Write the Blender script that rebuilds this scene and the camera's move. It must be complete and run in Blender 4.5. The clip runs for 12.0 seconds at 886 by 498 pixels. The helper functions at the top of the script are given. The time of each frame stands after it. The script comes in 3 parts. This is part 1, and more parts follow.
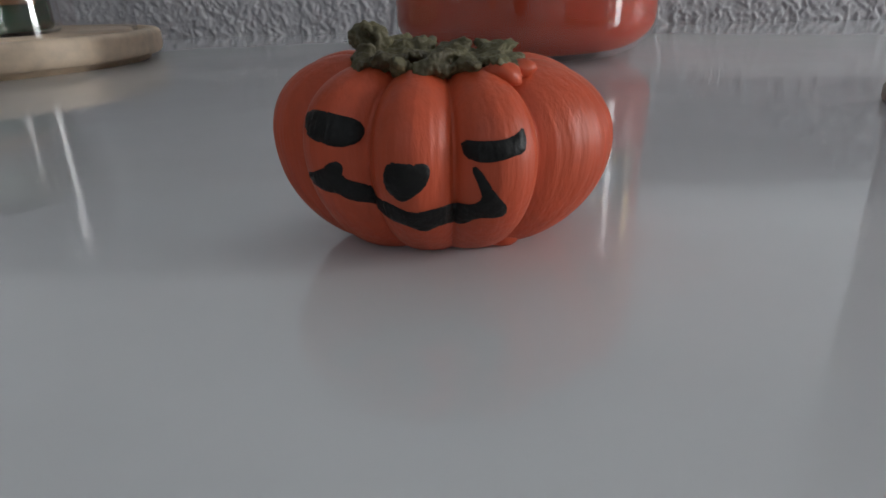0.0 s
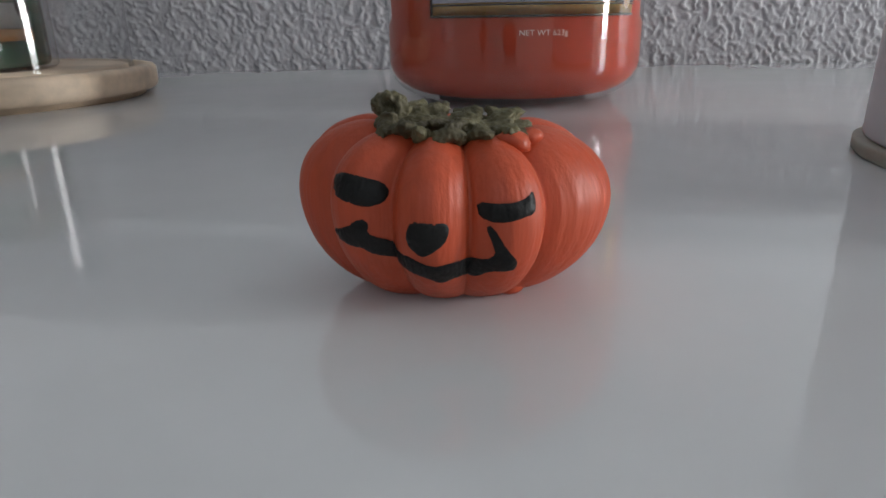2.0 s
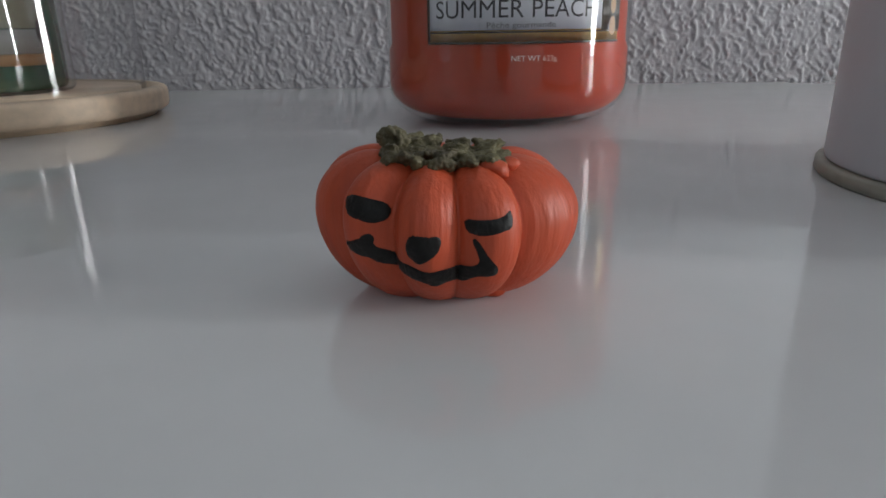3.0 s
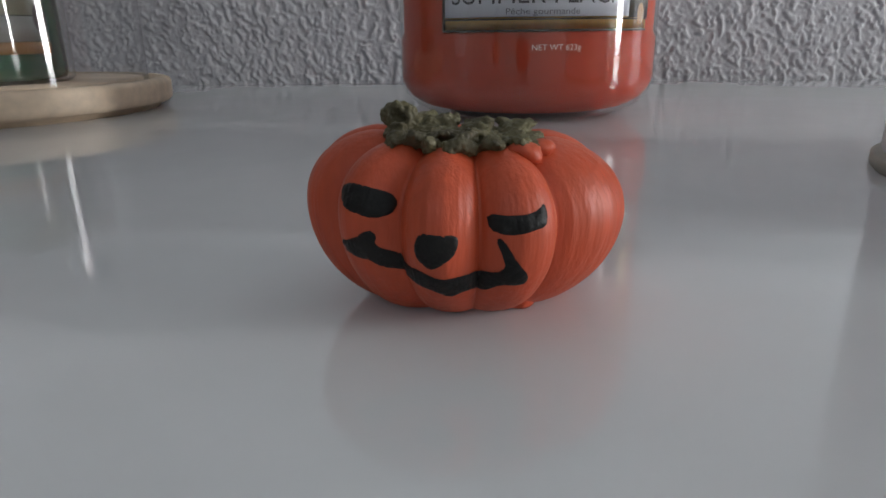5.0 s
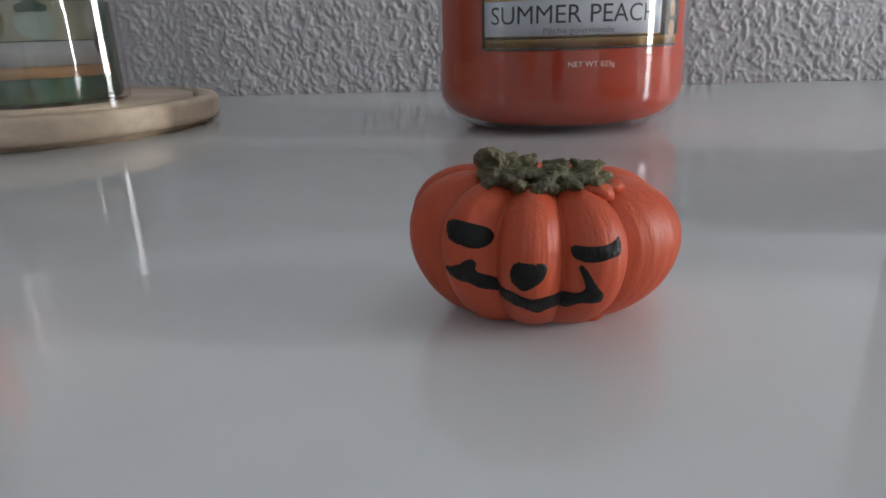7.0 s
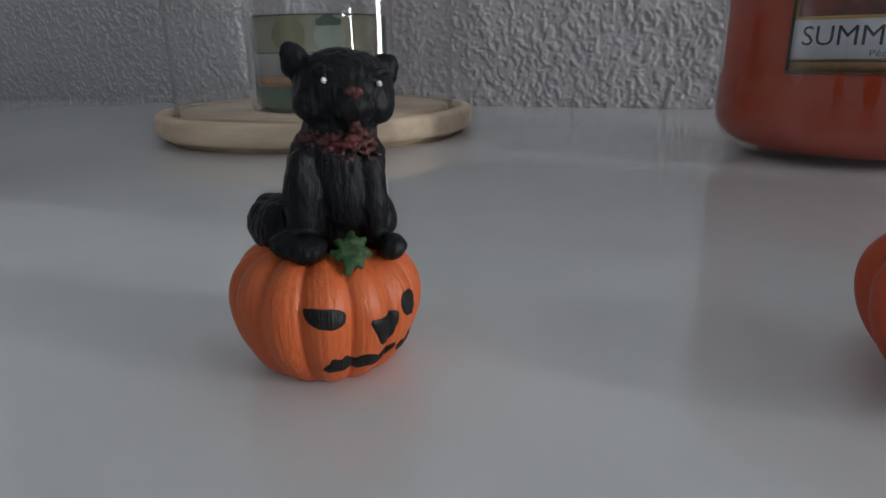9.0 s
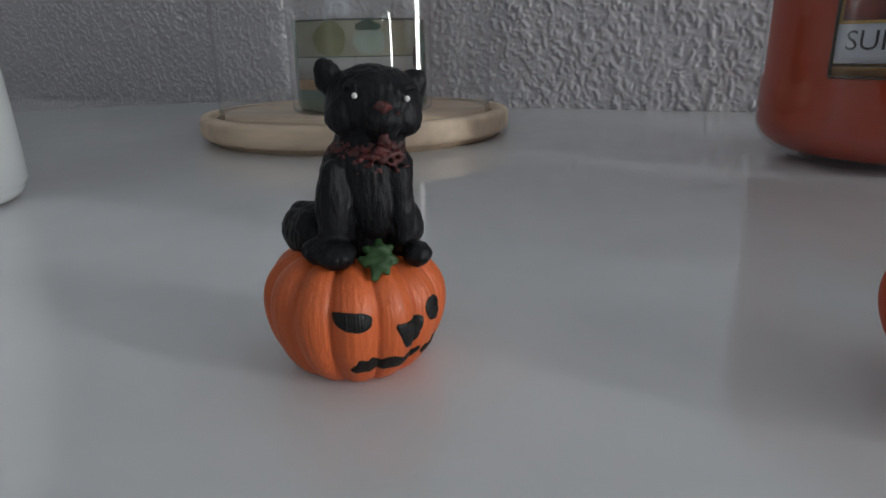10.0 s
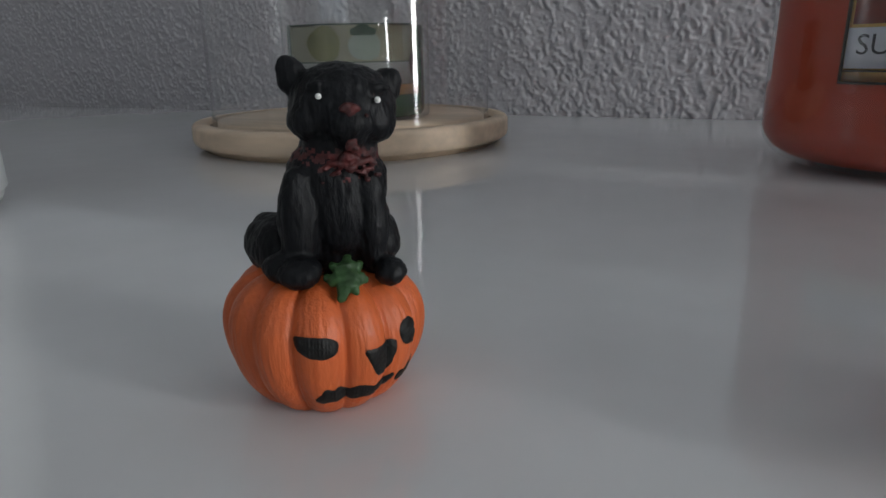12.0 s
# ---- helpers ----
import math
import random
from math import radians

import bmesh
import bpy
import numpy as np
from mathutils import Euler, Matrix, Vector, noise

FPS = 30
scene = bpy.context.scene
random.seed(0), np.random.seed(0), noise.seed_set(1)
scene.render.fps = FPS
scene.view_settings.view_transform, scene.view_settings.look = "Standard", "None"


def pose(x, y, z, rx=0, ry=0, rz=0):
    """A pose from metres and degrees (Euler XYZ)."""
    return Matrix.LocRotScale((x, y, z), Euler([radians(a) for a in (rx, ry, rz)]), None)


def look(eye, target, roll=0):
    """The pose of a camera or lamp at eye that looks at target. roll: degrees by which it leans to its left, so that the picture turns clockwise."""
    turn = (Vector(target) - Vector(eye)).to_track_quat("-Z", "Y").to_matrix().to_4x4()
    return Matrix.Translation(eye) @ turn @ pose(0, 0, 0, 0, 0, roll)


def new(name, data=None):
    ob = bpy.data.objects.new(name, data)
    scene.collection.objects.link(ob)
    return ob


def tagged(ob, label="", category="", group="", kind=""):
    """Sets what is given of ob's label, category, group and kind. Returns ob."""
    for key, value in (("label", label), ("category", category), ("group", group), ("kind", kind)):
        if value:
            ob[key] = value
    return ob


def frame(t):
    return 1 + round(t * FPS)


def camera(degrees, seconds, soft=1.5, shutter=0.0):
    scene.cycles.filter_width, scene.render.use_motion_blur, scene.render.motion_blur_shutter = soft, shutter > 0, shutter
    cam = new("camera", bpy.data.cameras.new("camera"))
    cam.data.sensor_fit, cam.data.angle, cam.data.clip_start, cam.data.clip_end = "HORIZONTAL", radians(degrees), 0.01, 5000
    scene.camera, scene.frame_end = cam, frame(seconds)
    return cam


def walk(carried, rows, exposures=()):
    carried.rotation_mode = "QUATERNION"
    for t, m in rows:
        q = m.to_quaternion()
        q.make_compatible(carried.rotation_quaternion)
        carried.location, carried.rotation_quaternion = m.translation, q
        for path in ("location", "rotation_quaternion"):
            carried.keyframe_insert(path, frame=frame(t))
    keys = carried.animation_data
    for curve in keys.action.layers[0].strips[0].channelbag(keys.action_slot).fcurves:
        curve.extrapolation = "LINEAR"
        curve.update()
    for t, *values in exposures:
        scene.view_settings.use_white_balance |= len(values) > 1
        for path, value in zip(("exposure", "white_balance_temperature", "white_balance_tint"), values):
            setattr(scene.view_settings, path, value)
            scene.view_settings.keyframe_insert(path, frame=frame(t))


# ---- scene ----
cam = camera(69.2, 12.0, soft=1.6)
PATH = [
    (0, (0.00339, 0.05033, 0.02854), (-0.01285, 0.34947, -0.09487), -1.82),
    (0.5, (0.00375, 0.05129, 0.03068), (-0.00553, 0.35245, -0.08847), -0.55),
    (1, (0.00144, 0.05013, 0.03195), (-0.00604, 0.35280, -0.08343), -0.72),
    (1.5, (0.00086, 0.04982, 0.03197), (-0.00612, 0.35306, -0.08193), -0.79),
    (2, (-0.00006, 0.04541, 0.03334), (-0.00689, 0.34987, -0.07728), -0.89),
    (2.5, (0.00107, 0.03607, 0.03686), (-0.00422, 0.34168, -0.07062), -1.00),
    (3, (0.00105, 0.03182, 0.03770), (-0.00550, 0.33846, -0.06671), -0.97),
    (3.2, (-0.00042, 0.02800, 0.03769), (-0.00719, 0.33517, -0.06518), -0.75),
    (5, (0.00012, 0.04680, 0.03258), (-0.01226, 0.35358, -0.07088), -0.68),
    (5.5, (-0.00079, 0.05284, 0.03222), (-0.01489, 0.35711, -0.07824), -0.90),
    (6, (-0.00085, 0.05425, 0.03232), (-0.01362, 0.35834, -0.07876), -1.00),
    (6.5, (-0.00113, 0.05065, 0.03399), (-0.01452, 0.35516, -0.07590), -1.23),
    (7, (-0.00851, 0.03437, 0.04055), (-0.02986, 0.34034, -0.06386), -1.79),
    (7.5, (-0.02313, 0.02147, 0.04432), (-0.06274, 0.32740, -0.05472), -2.18),
    (7.7, (-0.02713, 0.02047, 0.04490), (-0.07352, 0.32587, -0.05283), -1.94),
    (9.5, (-0.04694, 0.03655, 0.04404), (-0.16386, 0.32195, -0.05521), -0.93),
    (10, (-0.04214, 0.03156, 0.04634), (-0.16344, 0.31531, -0.05238), -1.11),
    (10.5, (-0.03851, 0.02852, 0.04733), (-0.16421, 0.31086, -0.04996), -1.15),
    (11, (-0.03448, 0.02031, 0.04977), (-0.16091, 0.30207, -0.04823), -1.01),
    (11.5, (-0.03860, 0.03006, 0.04871), (-0.16768, 0.31095, -0.04830), -1.05),
    (12, (-0.04214, 0.04073, 0.04476), (-0.16592, 0.32476, -0.05001), -1.07),
]
walk(cam, [(t, look(eye, target, roll)) for t, eye, target, roll in PATH], exposures=[(0, -0.22), (0.5, -0.34), (1, -0.30), (1.5, -0.20), (2, 0.06), (2.5, -0.08), (3, -0.12), (5, -0.06), (5.5, 0.12), (6.5, 0.20), (7, 0.09), (7.5, -0.43), (9.5, -0.20), (12, -0.32)])

# ---- light ----
world = bpy.data.worlds.new("sky")
scene.world = world
world.use_nodes = True
wt = world.node_tree
sky = wt.nodes.new("ShaderNodeTexSky")
sky.sky_type, sky.sun_disc = "NISHITA", False
sky.sun_elevation, sky.sun_rotation = radians(20), radians(40)
wt.links.new(sky.outputs[0], wt.nodes["Background"].inputs[0])
wt.nodes["Background"].inputs[1].default_value = 0.10


def window_light(name, m, w, h, power, colour):
    lamp = bpy.data.lights.new(name, "AREA")
    lamp.shape, lamp.size, lamp.size_y, lamp.energy, lamp.color = "RECTANGLE", w, h, power, colour
    ob = new(name, lamp)
    ob.matrix_world = m
    return ob


# daylight in the side window's opening, and fill in an added, unseen rear window
window_light("window_daylight", look((1.725, -0.22, 0.175), (0.0, -0.22, 0.175)), 0.58, 1.15, 82.0, (0.95, 0.985, 1.0))
window_light("rear_fill_light", look((-0.3, -1.86, 1.17), (-0.3, 0.0, 1.17)), 1.76, 0.82, 5.0, (0.84, 0.93, 1.0))

# ---- materials ----
def material(name, colour, rough=0.5, metal=0.0, grain=0.0, scale=200.0, bump=0.0, bump_scale=600.0, stretch=(1, 1, 1), second=None, **more):
    m = bpy.data.materials.new(name)
    m.use_nodes = True
    nt = m.node_tree
    b = nt.nodes["Principled BSDF"]
    b.inputs["Base Color"].default_value = (*colour, 1)
    b.inputs["Roughness"].default_value = rough
    b.inputs["Metallic"].default_value = metal
    for key, value in more.items():
        b.inputs[key.replace("_", " ")].default_value = value
    co = nt.nodes.new("ShaderNodeTexCoord")
    mp = nt.nodes.new("ShaderNodeMapping")
    mp.inputs["Scale"].default_value = stretch
    nt.links.new(co.outputs["Object"], mp.inputs[0])
    if grain > 0:
        coarse, fine = nt.nodes.new("ShaderNodeTexNoise"), nt.nodes.new("ShaderNodeTexNoise")
        coarse.inputs["Scale"].default_value, fine.inputs["Scale"].default_value = scale * 0.17, scale
        fine.inputs["Detail"].default_value = 5
        add = nt.nodes.new("ShaderNodeMath")
        add.operation = "ADD"
        ramp = nt.nodes.new("ShaderNodeValToRGB")
        lo = second or tuple(c * (1 - grain) for c in colour)
        hi = tuple(min(1, c * (1 + grain * 0.6)) for c in colour)
        ramp.color_ramp.elements[0].color, ramp.color_ramp.elements[1].color = (*lo, 1), (*hi, 1)
        ramp.color_ramp.elements[0].position, ramp.color_ramp.elements[1].position = 0.36, 0.64
        half = nt.nodes.new("ShaderNodeMath")
        half.operation, half.inputs[1].default_value = "MULTIPLY", 0.5
        for n in (coarse, fine):
            nt.links.new(mp.outputs[0], n.inputs["Vector"])
        nt.links.new(coarse.outputs[0], add.inputs[0])
        nt.links.new(fine.outputs[0], add.inputs[1])
        nt.links.new(add.outputs[0], half.inputs[0])
        nt.links.new(half.outputs[0], ramp.inputs[0])
        nt.links.new(ramp.outputs[0], b.inputs["Base Color"])
    if bump > 0:
        n = nt.nodes.new("ShaderNodeTexNoise")
        n.inputs["Scale"].default_value, n.inputs["Detail"].default_value = bump_scale, 4
        bp = nt.nodes.new("ShaderNodeBump")
        bp.inputs["Strength"].default_value, bp.inputs["Distance"].default_value = bump, 0.0006
        nt.links.new(mp.outputs[0], n.inputs["Vector"])
        nt.links.new(n.outputs[0], bp.inputs["Height"])
        nt.links.new(bp.outputs[0], b.inputs["Normal"])
    return m


def glass(name, colour=(1, 1, 1), shine_at_front=0.045, rough=0.028):
    """Thin clear glass: sees straight through, and shines by Fresnel."""
    m = bpy.data.materials.new(name)
    m.use_nodes = True
    nt = m.node_tree
    nt.nodes.remove(nt.nodes["Principled BSDF"])
    clear, shine, mix, face, power, scale = (nt.nodes.new("ShaderNode" + k) for k in ("BsdfTransparent", "BsdfGlossy", "MixShader", "LayerWeight", "Math", "Math"))
    clear.inputs[0].default_value = (*colour, 1)
    shine.inputs["Roughness"].default_value = rough
    face.inputs["Blend"].default_value = 0.5
    power.operation, power.inputs[1].default_value = "POWER", 5.0
    scale.operation, scale.inputs[1].default_value, scale.inputs[2].default_value = "MULTIPLY_ADD", 1 - 2 * shine_at_front, 2 * shine_at_front
    nt.links.new(face.outputs["Facing"], power.inputs[0])
    nt.links.new(power.outputs[0], scale.inputs[0])
    nt.links.new(scale.outputs[0], mix.inputs[0])
    nt.links.new(clear.outputs[0], mix.inputs[1])
    nt.links.new(shine.outputs[0], mix.inputs[2])
    nt.links.new(mix.outputs[0], nt.nodes["Material Output"].inputs["Surface"])
    return m


TABLE = material("white_laminate", (0.66, 0.66, 0.67), 0.03, grain=0.03, scale=60, bump=0.009, bump_scale=90, IOR=1.58)
tn = TABLE.node_tree
smudge, span = tn.nodes.new("ShaderNodeTexNoise"), tn.nodes.new("ShaderNodeMapRange")
smudge.inputs["Scale"].default_value, smudge.inputs["Detail"].default_value = 26.0, 6.0
span.inputs["From Min"].default_value, span.inputs["From Max"].default_value = 0.35, 0.7
span.inputs["To Min"].default_value, span.inputs["To Max"].default_value = 0.05, 0.085
tn.links.new(next(n for n in tn.nodes if n.type == "MAPPING").outputs[0], smudge.inputs["Vector"])
tn.links.new(smudge.outputs[0], span.inputs["Value"])
tn.links.new(span.outputs[0], tn.nodes["Principled BSDF"].inputs["Roughness"])
# wall above the stucco strip: paler and slightly bluer than the strip
UPPER = material("pale_upper_wall", (0.70, 0.72, 0.74), 0.5, grain=0.03, scale=20, bump=0.05, bump_scale=120)
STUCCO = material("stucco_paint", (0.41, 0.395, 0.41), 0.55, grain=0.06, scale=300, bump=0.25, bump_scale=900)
PLASTER = material("plaster_paint", (0.45, 0.45, 0.45), 0.7, grain=0.04, scale=12, bump=0.3, bump_scale=160)
CEILING = material("ceiling_paint", (0.55, 0.55, 0.55), 0.8, grain=0.03, scale=10, bump=0.1, bump_scale=100)
FLOORING = material("floor_tile", (0.26, 0.21, 0.17), 0.35, grain=0.15, scale=14)
FRAME = material("window_paint", (0.80, 0.80, 0.79), 0.35, grain=0.03, scale=40)
PANE = glass("window_glass")
JARGLASS = glass("clear_jar_glass")
WAX = material("peach_wax", (0.46, 0.070, 0.036), 0.55, Specular_IOR_Level=0.05, grain=0.07, scale=90, bump=0.04, bump_scale=120, Subsurface_Weight=0.25, Subsurface_Scale=0.006)
GOLD = material("gold_foil", (0.95, 0.66, 0.24), 0.36, 1.0, grain=0.12, scale=300)
PAPERW = material("label_paper", (0.62, 0.63, 0.68), 0.4, grain=0.04, scale=500)
INK = material("label_ink", (0.03, 0.028, 0.035), 0.5, grain=0.2, scale=900)
GREYINK = material("grey_label_ink", (0.16, 0.15, 0.17), 0.5, grain=0.2, scale=900)
PRINTW = material("pale_print", (0.80, 0.62, 0.55), 0.5, grain=0.1, scale=900)
FRUIT = material("printed_fruit", (0.30, 0.06, 0.04), 0.35, grain=0.5, scale=160, second=(0.05, 0.03, 0.03))
SEALK = material("dark_seal_print", (0.05, 0.035, 0.02), 0.4, grain=0.3, scale=900)
WOOD = material("pale_wood", (0.76, 0.59, 0.43), 0.5, grain=0.20, scale=110, bump=0.15, bump_scale=250, stretch=(0.25, 1.6, 1.6))
RECESS = material("wood_groove", (0.20, 0.13, 0.08), 0.7, grain=0.2, scale=200)
DOMEGLASS = glass("thin_dome_glass")
GREENGLASS = material("green_glass", (0.05, 0.12, 0.07), 0.06, grain=0.25, scale=60)
TINPIC = material("label_picture", (0.26, 0.25, 0.17), 0.45, grain=0.1, scale=400)
TINPALE = material("label_pale_band", (0.36, 0.36, 0.34), 0.45, grain=0.05, scale=500)
TINGOLD = material("label_tan_band", (0.40, 0.22, 0.09), 0.4, grain=0.15, scale=400)
TINOLIVE = material("label_olive_fruit", (0.17, 0.17, 0.05), 0.45, grain=0.25, scale=300)
TINLEAF = material("label_dark_leaf", (0.025, 0.06, 0.035), 0.45, grain=0.25, scale=300)
TINSAGE = material("label_sage_fruit", (0.26, 0.31, 0.26), 0.45, grain=0.1, scale=300)
TINDOT = material("label_brown_seal", (0.09, 0.055, 0.05), 0.45, grain=0.2, scale=300)
CANIST = material("lavender_grey_enamel", (0.62, 0.60, 0.64), 0.45, grain=0.04, scale=60, bump=0.05, bump_scale=300)
CANRING = material("taupe_base_ring", (0.33, 0.31, 0.26), 0.5, grain=0.12, scale=200)
VASEW = material("white_ceramic", (0.80, 0.82, 0.82), 0.25, grain=0.03, scale=50, bump=0.02, bump_scale=100)
ORANGE = material("orange_resin", (0.51, 0.074, 0.026), 0.48, grain=0.10, scale=420, bump=0.22, bump_scale=520, stretch=(3, 3, 0.3))
ORANGE2 = material("bright_orange_resin", (0.60, 0.120, 0.030), 0.45, grain=0.12, scale=520, bump=0.35, bump_scale=620, stretch=(3, 3, 0.3))
BLACKPAINT = material("black_paint", (0.008, 0.0075, 0.007), 0.5, Specular_IOR_Level=0.3, grain=0.4, scale=700, bump=0.3, bump_scale=900)
LEAF = material("moss_green_paint", (0.13, 0.115, 0.055), 0.6, grain=0.6, scale=300, bump=0.6, bump_scale=900, second=(0.055, 0.042, 0.02))
LEAF2 = material("leaf_green_paint", (0.028, 0.085, 0.02), 0.55, grain=0.5, scale=500, bump=0.5, bump_scale=900)
FUR = material("black_fur_resin", (0.0055, 0.006, 0.0075), 0.48, grain=0.3, scale=600, Specular_IOR_Level=0.22, bump=0.5, bump_scale=900, stretch=(1.6, 1.6, 0.5))
REDPAINT = material("dark_red_paint", (0.085, 0.009, 0.008), 0.55, grain=0.75, scale=700, bump=0.6, bump_scale=900, second=(0.02, 0.008, 0.008))
WHITEDOT = material("white_paint_dot", (0.75, 0.75, 0.72), 0.35)


# ---- building helpers ----
def mesh_object(name, bm, mats, parent=None, label="", smooth=True):
    me = bpy.data.meshes.new(name)
    if smooth:
        for f in bm.faces:
            f.smooth = True
    bm.to_mesh(me)
    bm.free()
    for m in mats if isinstance(mats, (list, tuple)) else [mats]:
        me.materials.append(m)
    ob = new(name, me)
    if parent is not None:
        ob.parent = parent
    return tagged(ob, label)


def part(name, bm, mat, parent, label="", smooth=True):
    return mesh_object(name, bm, mat, parent, label, smooth)


def thing(name, place, label, category, group="", turn=0.0):
    ob = new(name)
    ob.empty_display_size = 0.01
    ob.matrix_basis = Matrix.Translation(place) @ Matrix.Rotation(turn, 4, "Z")
    return tagged(ob, label, category, group)


def box(lo, hi, bevel=0.0):
    bm = bmesh.new()
    bmesh.ops.create_cube(bm, size=1.0)
    for v in bm.verts:
        v.co = Vector([lo[i] + (v.co[i] + 0.5) * (hi[i] - lo[i]) for i in range(3)])
    if bevel:
        bmesh.ops.bevel(bm, geom=bm.edges[:], offset=bevel, segments=3, affect="EDGES", profile=0.7)
    return bm


def lathe(profile, n=96):
    """A turned shape; profile: (radius, height), from the bottom up; radius 0 closes an end."""
    bm = bmesh.new()
    rings = []
    for r, z in profile:
        if r <= 1e-7:
            rings.append([bm.verts.new((0, 0, z))])
        else:
            rings.append([bm.verts.new((r * math.cos(2 * math.pi * k / n), r * math.sin(2 * math.pi * k / n), z)) for k in range(n)])
    for a, b in zip(rings, rings[1:]):
        for k in range(n):
            q = (k + 1) % n
            if len(a) == 1 and len(b) > 1:
                bm.faces.new((a[0], b[q], b[k]))
            elif len(b) == 1 and len(a) > 1:
                bm.faces.new((a[k], a[q], b[0]))
            elif len(a) > 1:
                bm.faces.new((a[k], a[q], b[q], b[k]))
    return bm


def arc(r0, z0, r1, z1, n=8, out=True):
    """Points of a quarter round from (r0, z0) to (r1, z1)."""
    pts = []
    for i in range(n + 1):
        a = math.pi / 2 * i / n
        s, c = (math.sin(a), 1 - math.cos(a)) if out else (1 - math.cos(a), math.sin(a))
        pts.append((r0 + (r1 - r0) * s, z0 + (z1 - z0) * c))
    return pts


def curved_panel(radius, a0, a1, z0, z1, thick=0.0004, n=40):
    """A label bent round an upright cylinder; angles in degrees, 0 towards -y."""
    bm = bmesh.new()
    rows = []
    for r in (radius, radius + thick):
        for z in (z0, z1):
            rows.append([bm.verts.new((r * math.sin(radians(a0 + (a1 - a0) * k / n)), -r * math.cos(radians(a0 + (a1 - a0) * k / n)), z)) for k in range(n + 1)])
    for a, b in ((rows[0], rows[1]), (rows[3], rows[2]), (rows[2], rows[0]), (rows[1], rows[3])):
        for k in range(n):
            bm.faces.new((a[k], b[k], b[k + 1], a[k + 1]))
    for k in (0, n):
        bm.faces.new((rows[0][k], rows[1][k], rows[3][k], rows[2][k]))
    bmesh.ops.recalc_face_normals(bm, faces=bm.faces[:])
    return bm


def bent_patch(radius, a, z, w, h, thick=0.0003, n=26, wobble=0.0):
    """A round printed shape, bent on a cylinder."""
    bm = bmesh.new()
    mid = bm.verts.new(((radius + thick) * math.sin(radians(a)), -(radius + thick) * math.cos(radians(a)), z))
    ring = []
    for k in range(n):
        t = 2 * math.pi * k / n
        s = 1 + wobble * math.sin(3 * t + a) + wobble * 0.6 * math.sin(5 * t)
        b = radians(a) + w * s * math.cos(t) / radius
        ring.append(bm.verts.new(((radius + thick) * math.sin(b), -(radius + thick) * math.cos(b), z + h * s * math.sin(t))))
    for k in range(n):
        bm.faces.new((mid, ring[k], ring[(k + 1) % n]))
    return bm


def bent_text(text, size, radius, a, z, width, lift=0.0005):
    """Lettering bent round a cylinder: centre at angle a and height z, of that width in metres."""
    cu = bpy.data.curves.new("lettering", "FONT")
    cu.body, cu.size, cu.align_x, cu.align_y, cu.extrude, cu.resolution_u = text, size, "CENTER", "CENTER", 0.0, 3
    ob = bpy.data.objects.new("lettering", cu)
    scene.collection.objects.link(ob)
    dg = bpy.context.evaluated_depsgraph_get()
    me = bpy.data.meshes.new_from_object(ob.evaluated_get(dg))
    bpy.data.objects.remove(ob)
    bm = bmesh.new()
    bm.from_mesh(me)
    bmesh.ops.triangulate(bm, faces=bm.faces[:])
    lo, hi = min(v.co.x for v in bm.verts), max(v.co.x for v in bm.verts)
    for v in bm.verts:
        u = (v.co.x - (lo + hi) / 2) / (hi - lo) * width
        b = radians(a) + u / radius
        v.co = Vector(((radius + lift) * math.sin(b), -(radius + lift) * math.cos(b), z + v.co.y))
    return bm


def lattice_noise(x, y, seed):
    """Smooth value noise of arrays, from 0 to 1."""
    g = np.random.RandomState(seed).rand(256, 256)
    xi, yi = np.floor(x).astype(int), np.floor(y).astype(int)
    fx, fy = x - xi, y - yi
    fx, fy = fx * fx * (3 - 2 * fx), fy * fy * (3 - 2 * fy)
    a, b = g[yi % 256, xi % 256], g[yi % 256, (xi + 1) % 256]
    c, d = g[(yi + 1) % 256, xi % 256], g[(yi + 1) % 256, (xi + 1) % 256]
    return (a * (1 - fx) + b * fx) * (1 - fy) + (c * (1 - fx) + d * fx) * fy


# ---- the room ----
X0, X1, Y0, Y1, Z0, Z1 = -1.9, 1.7, -1.7, 0.5024, -0.75, 1.70


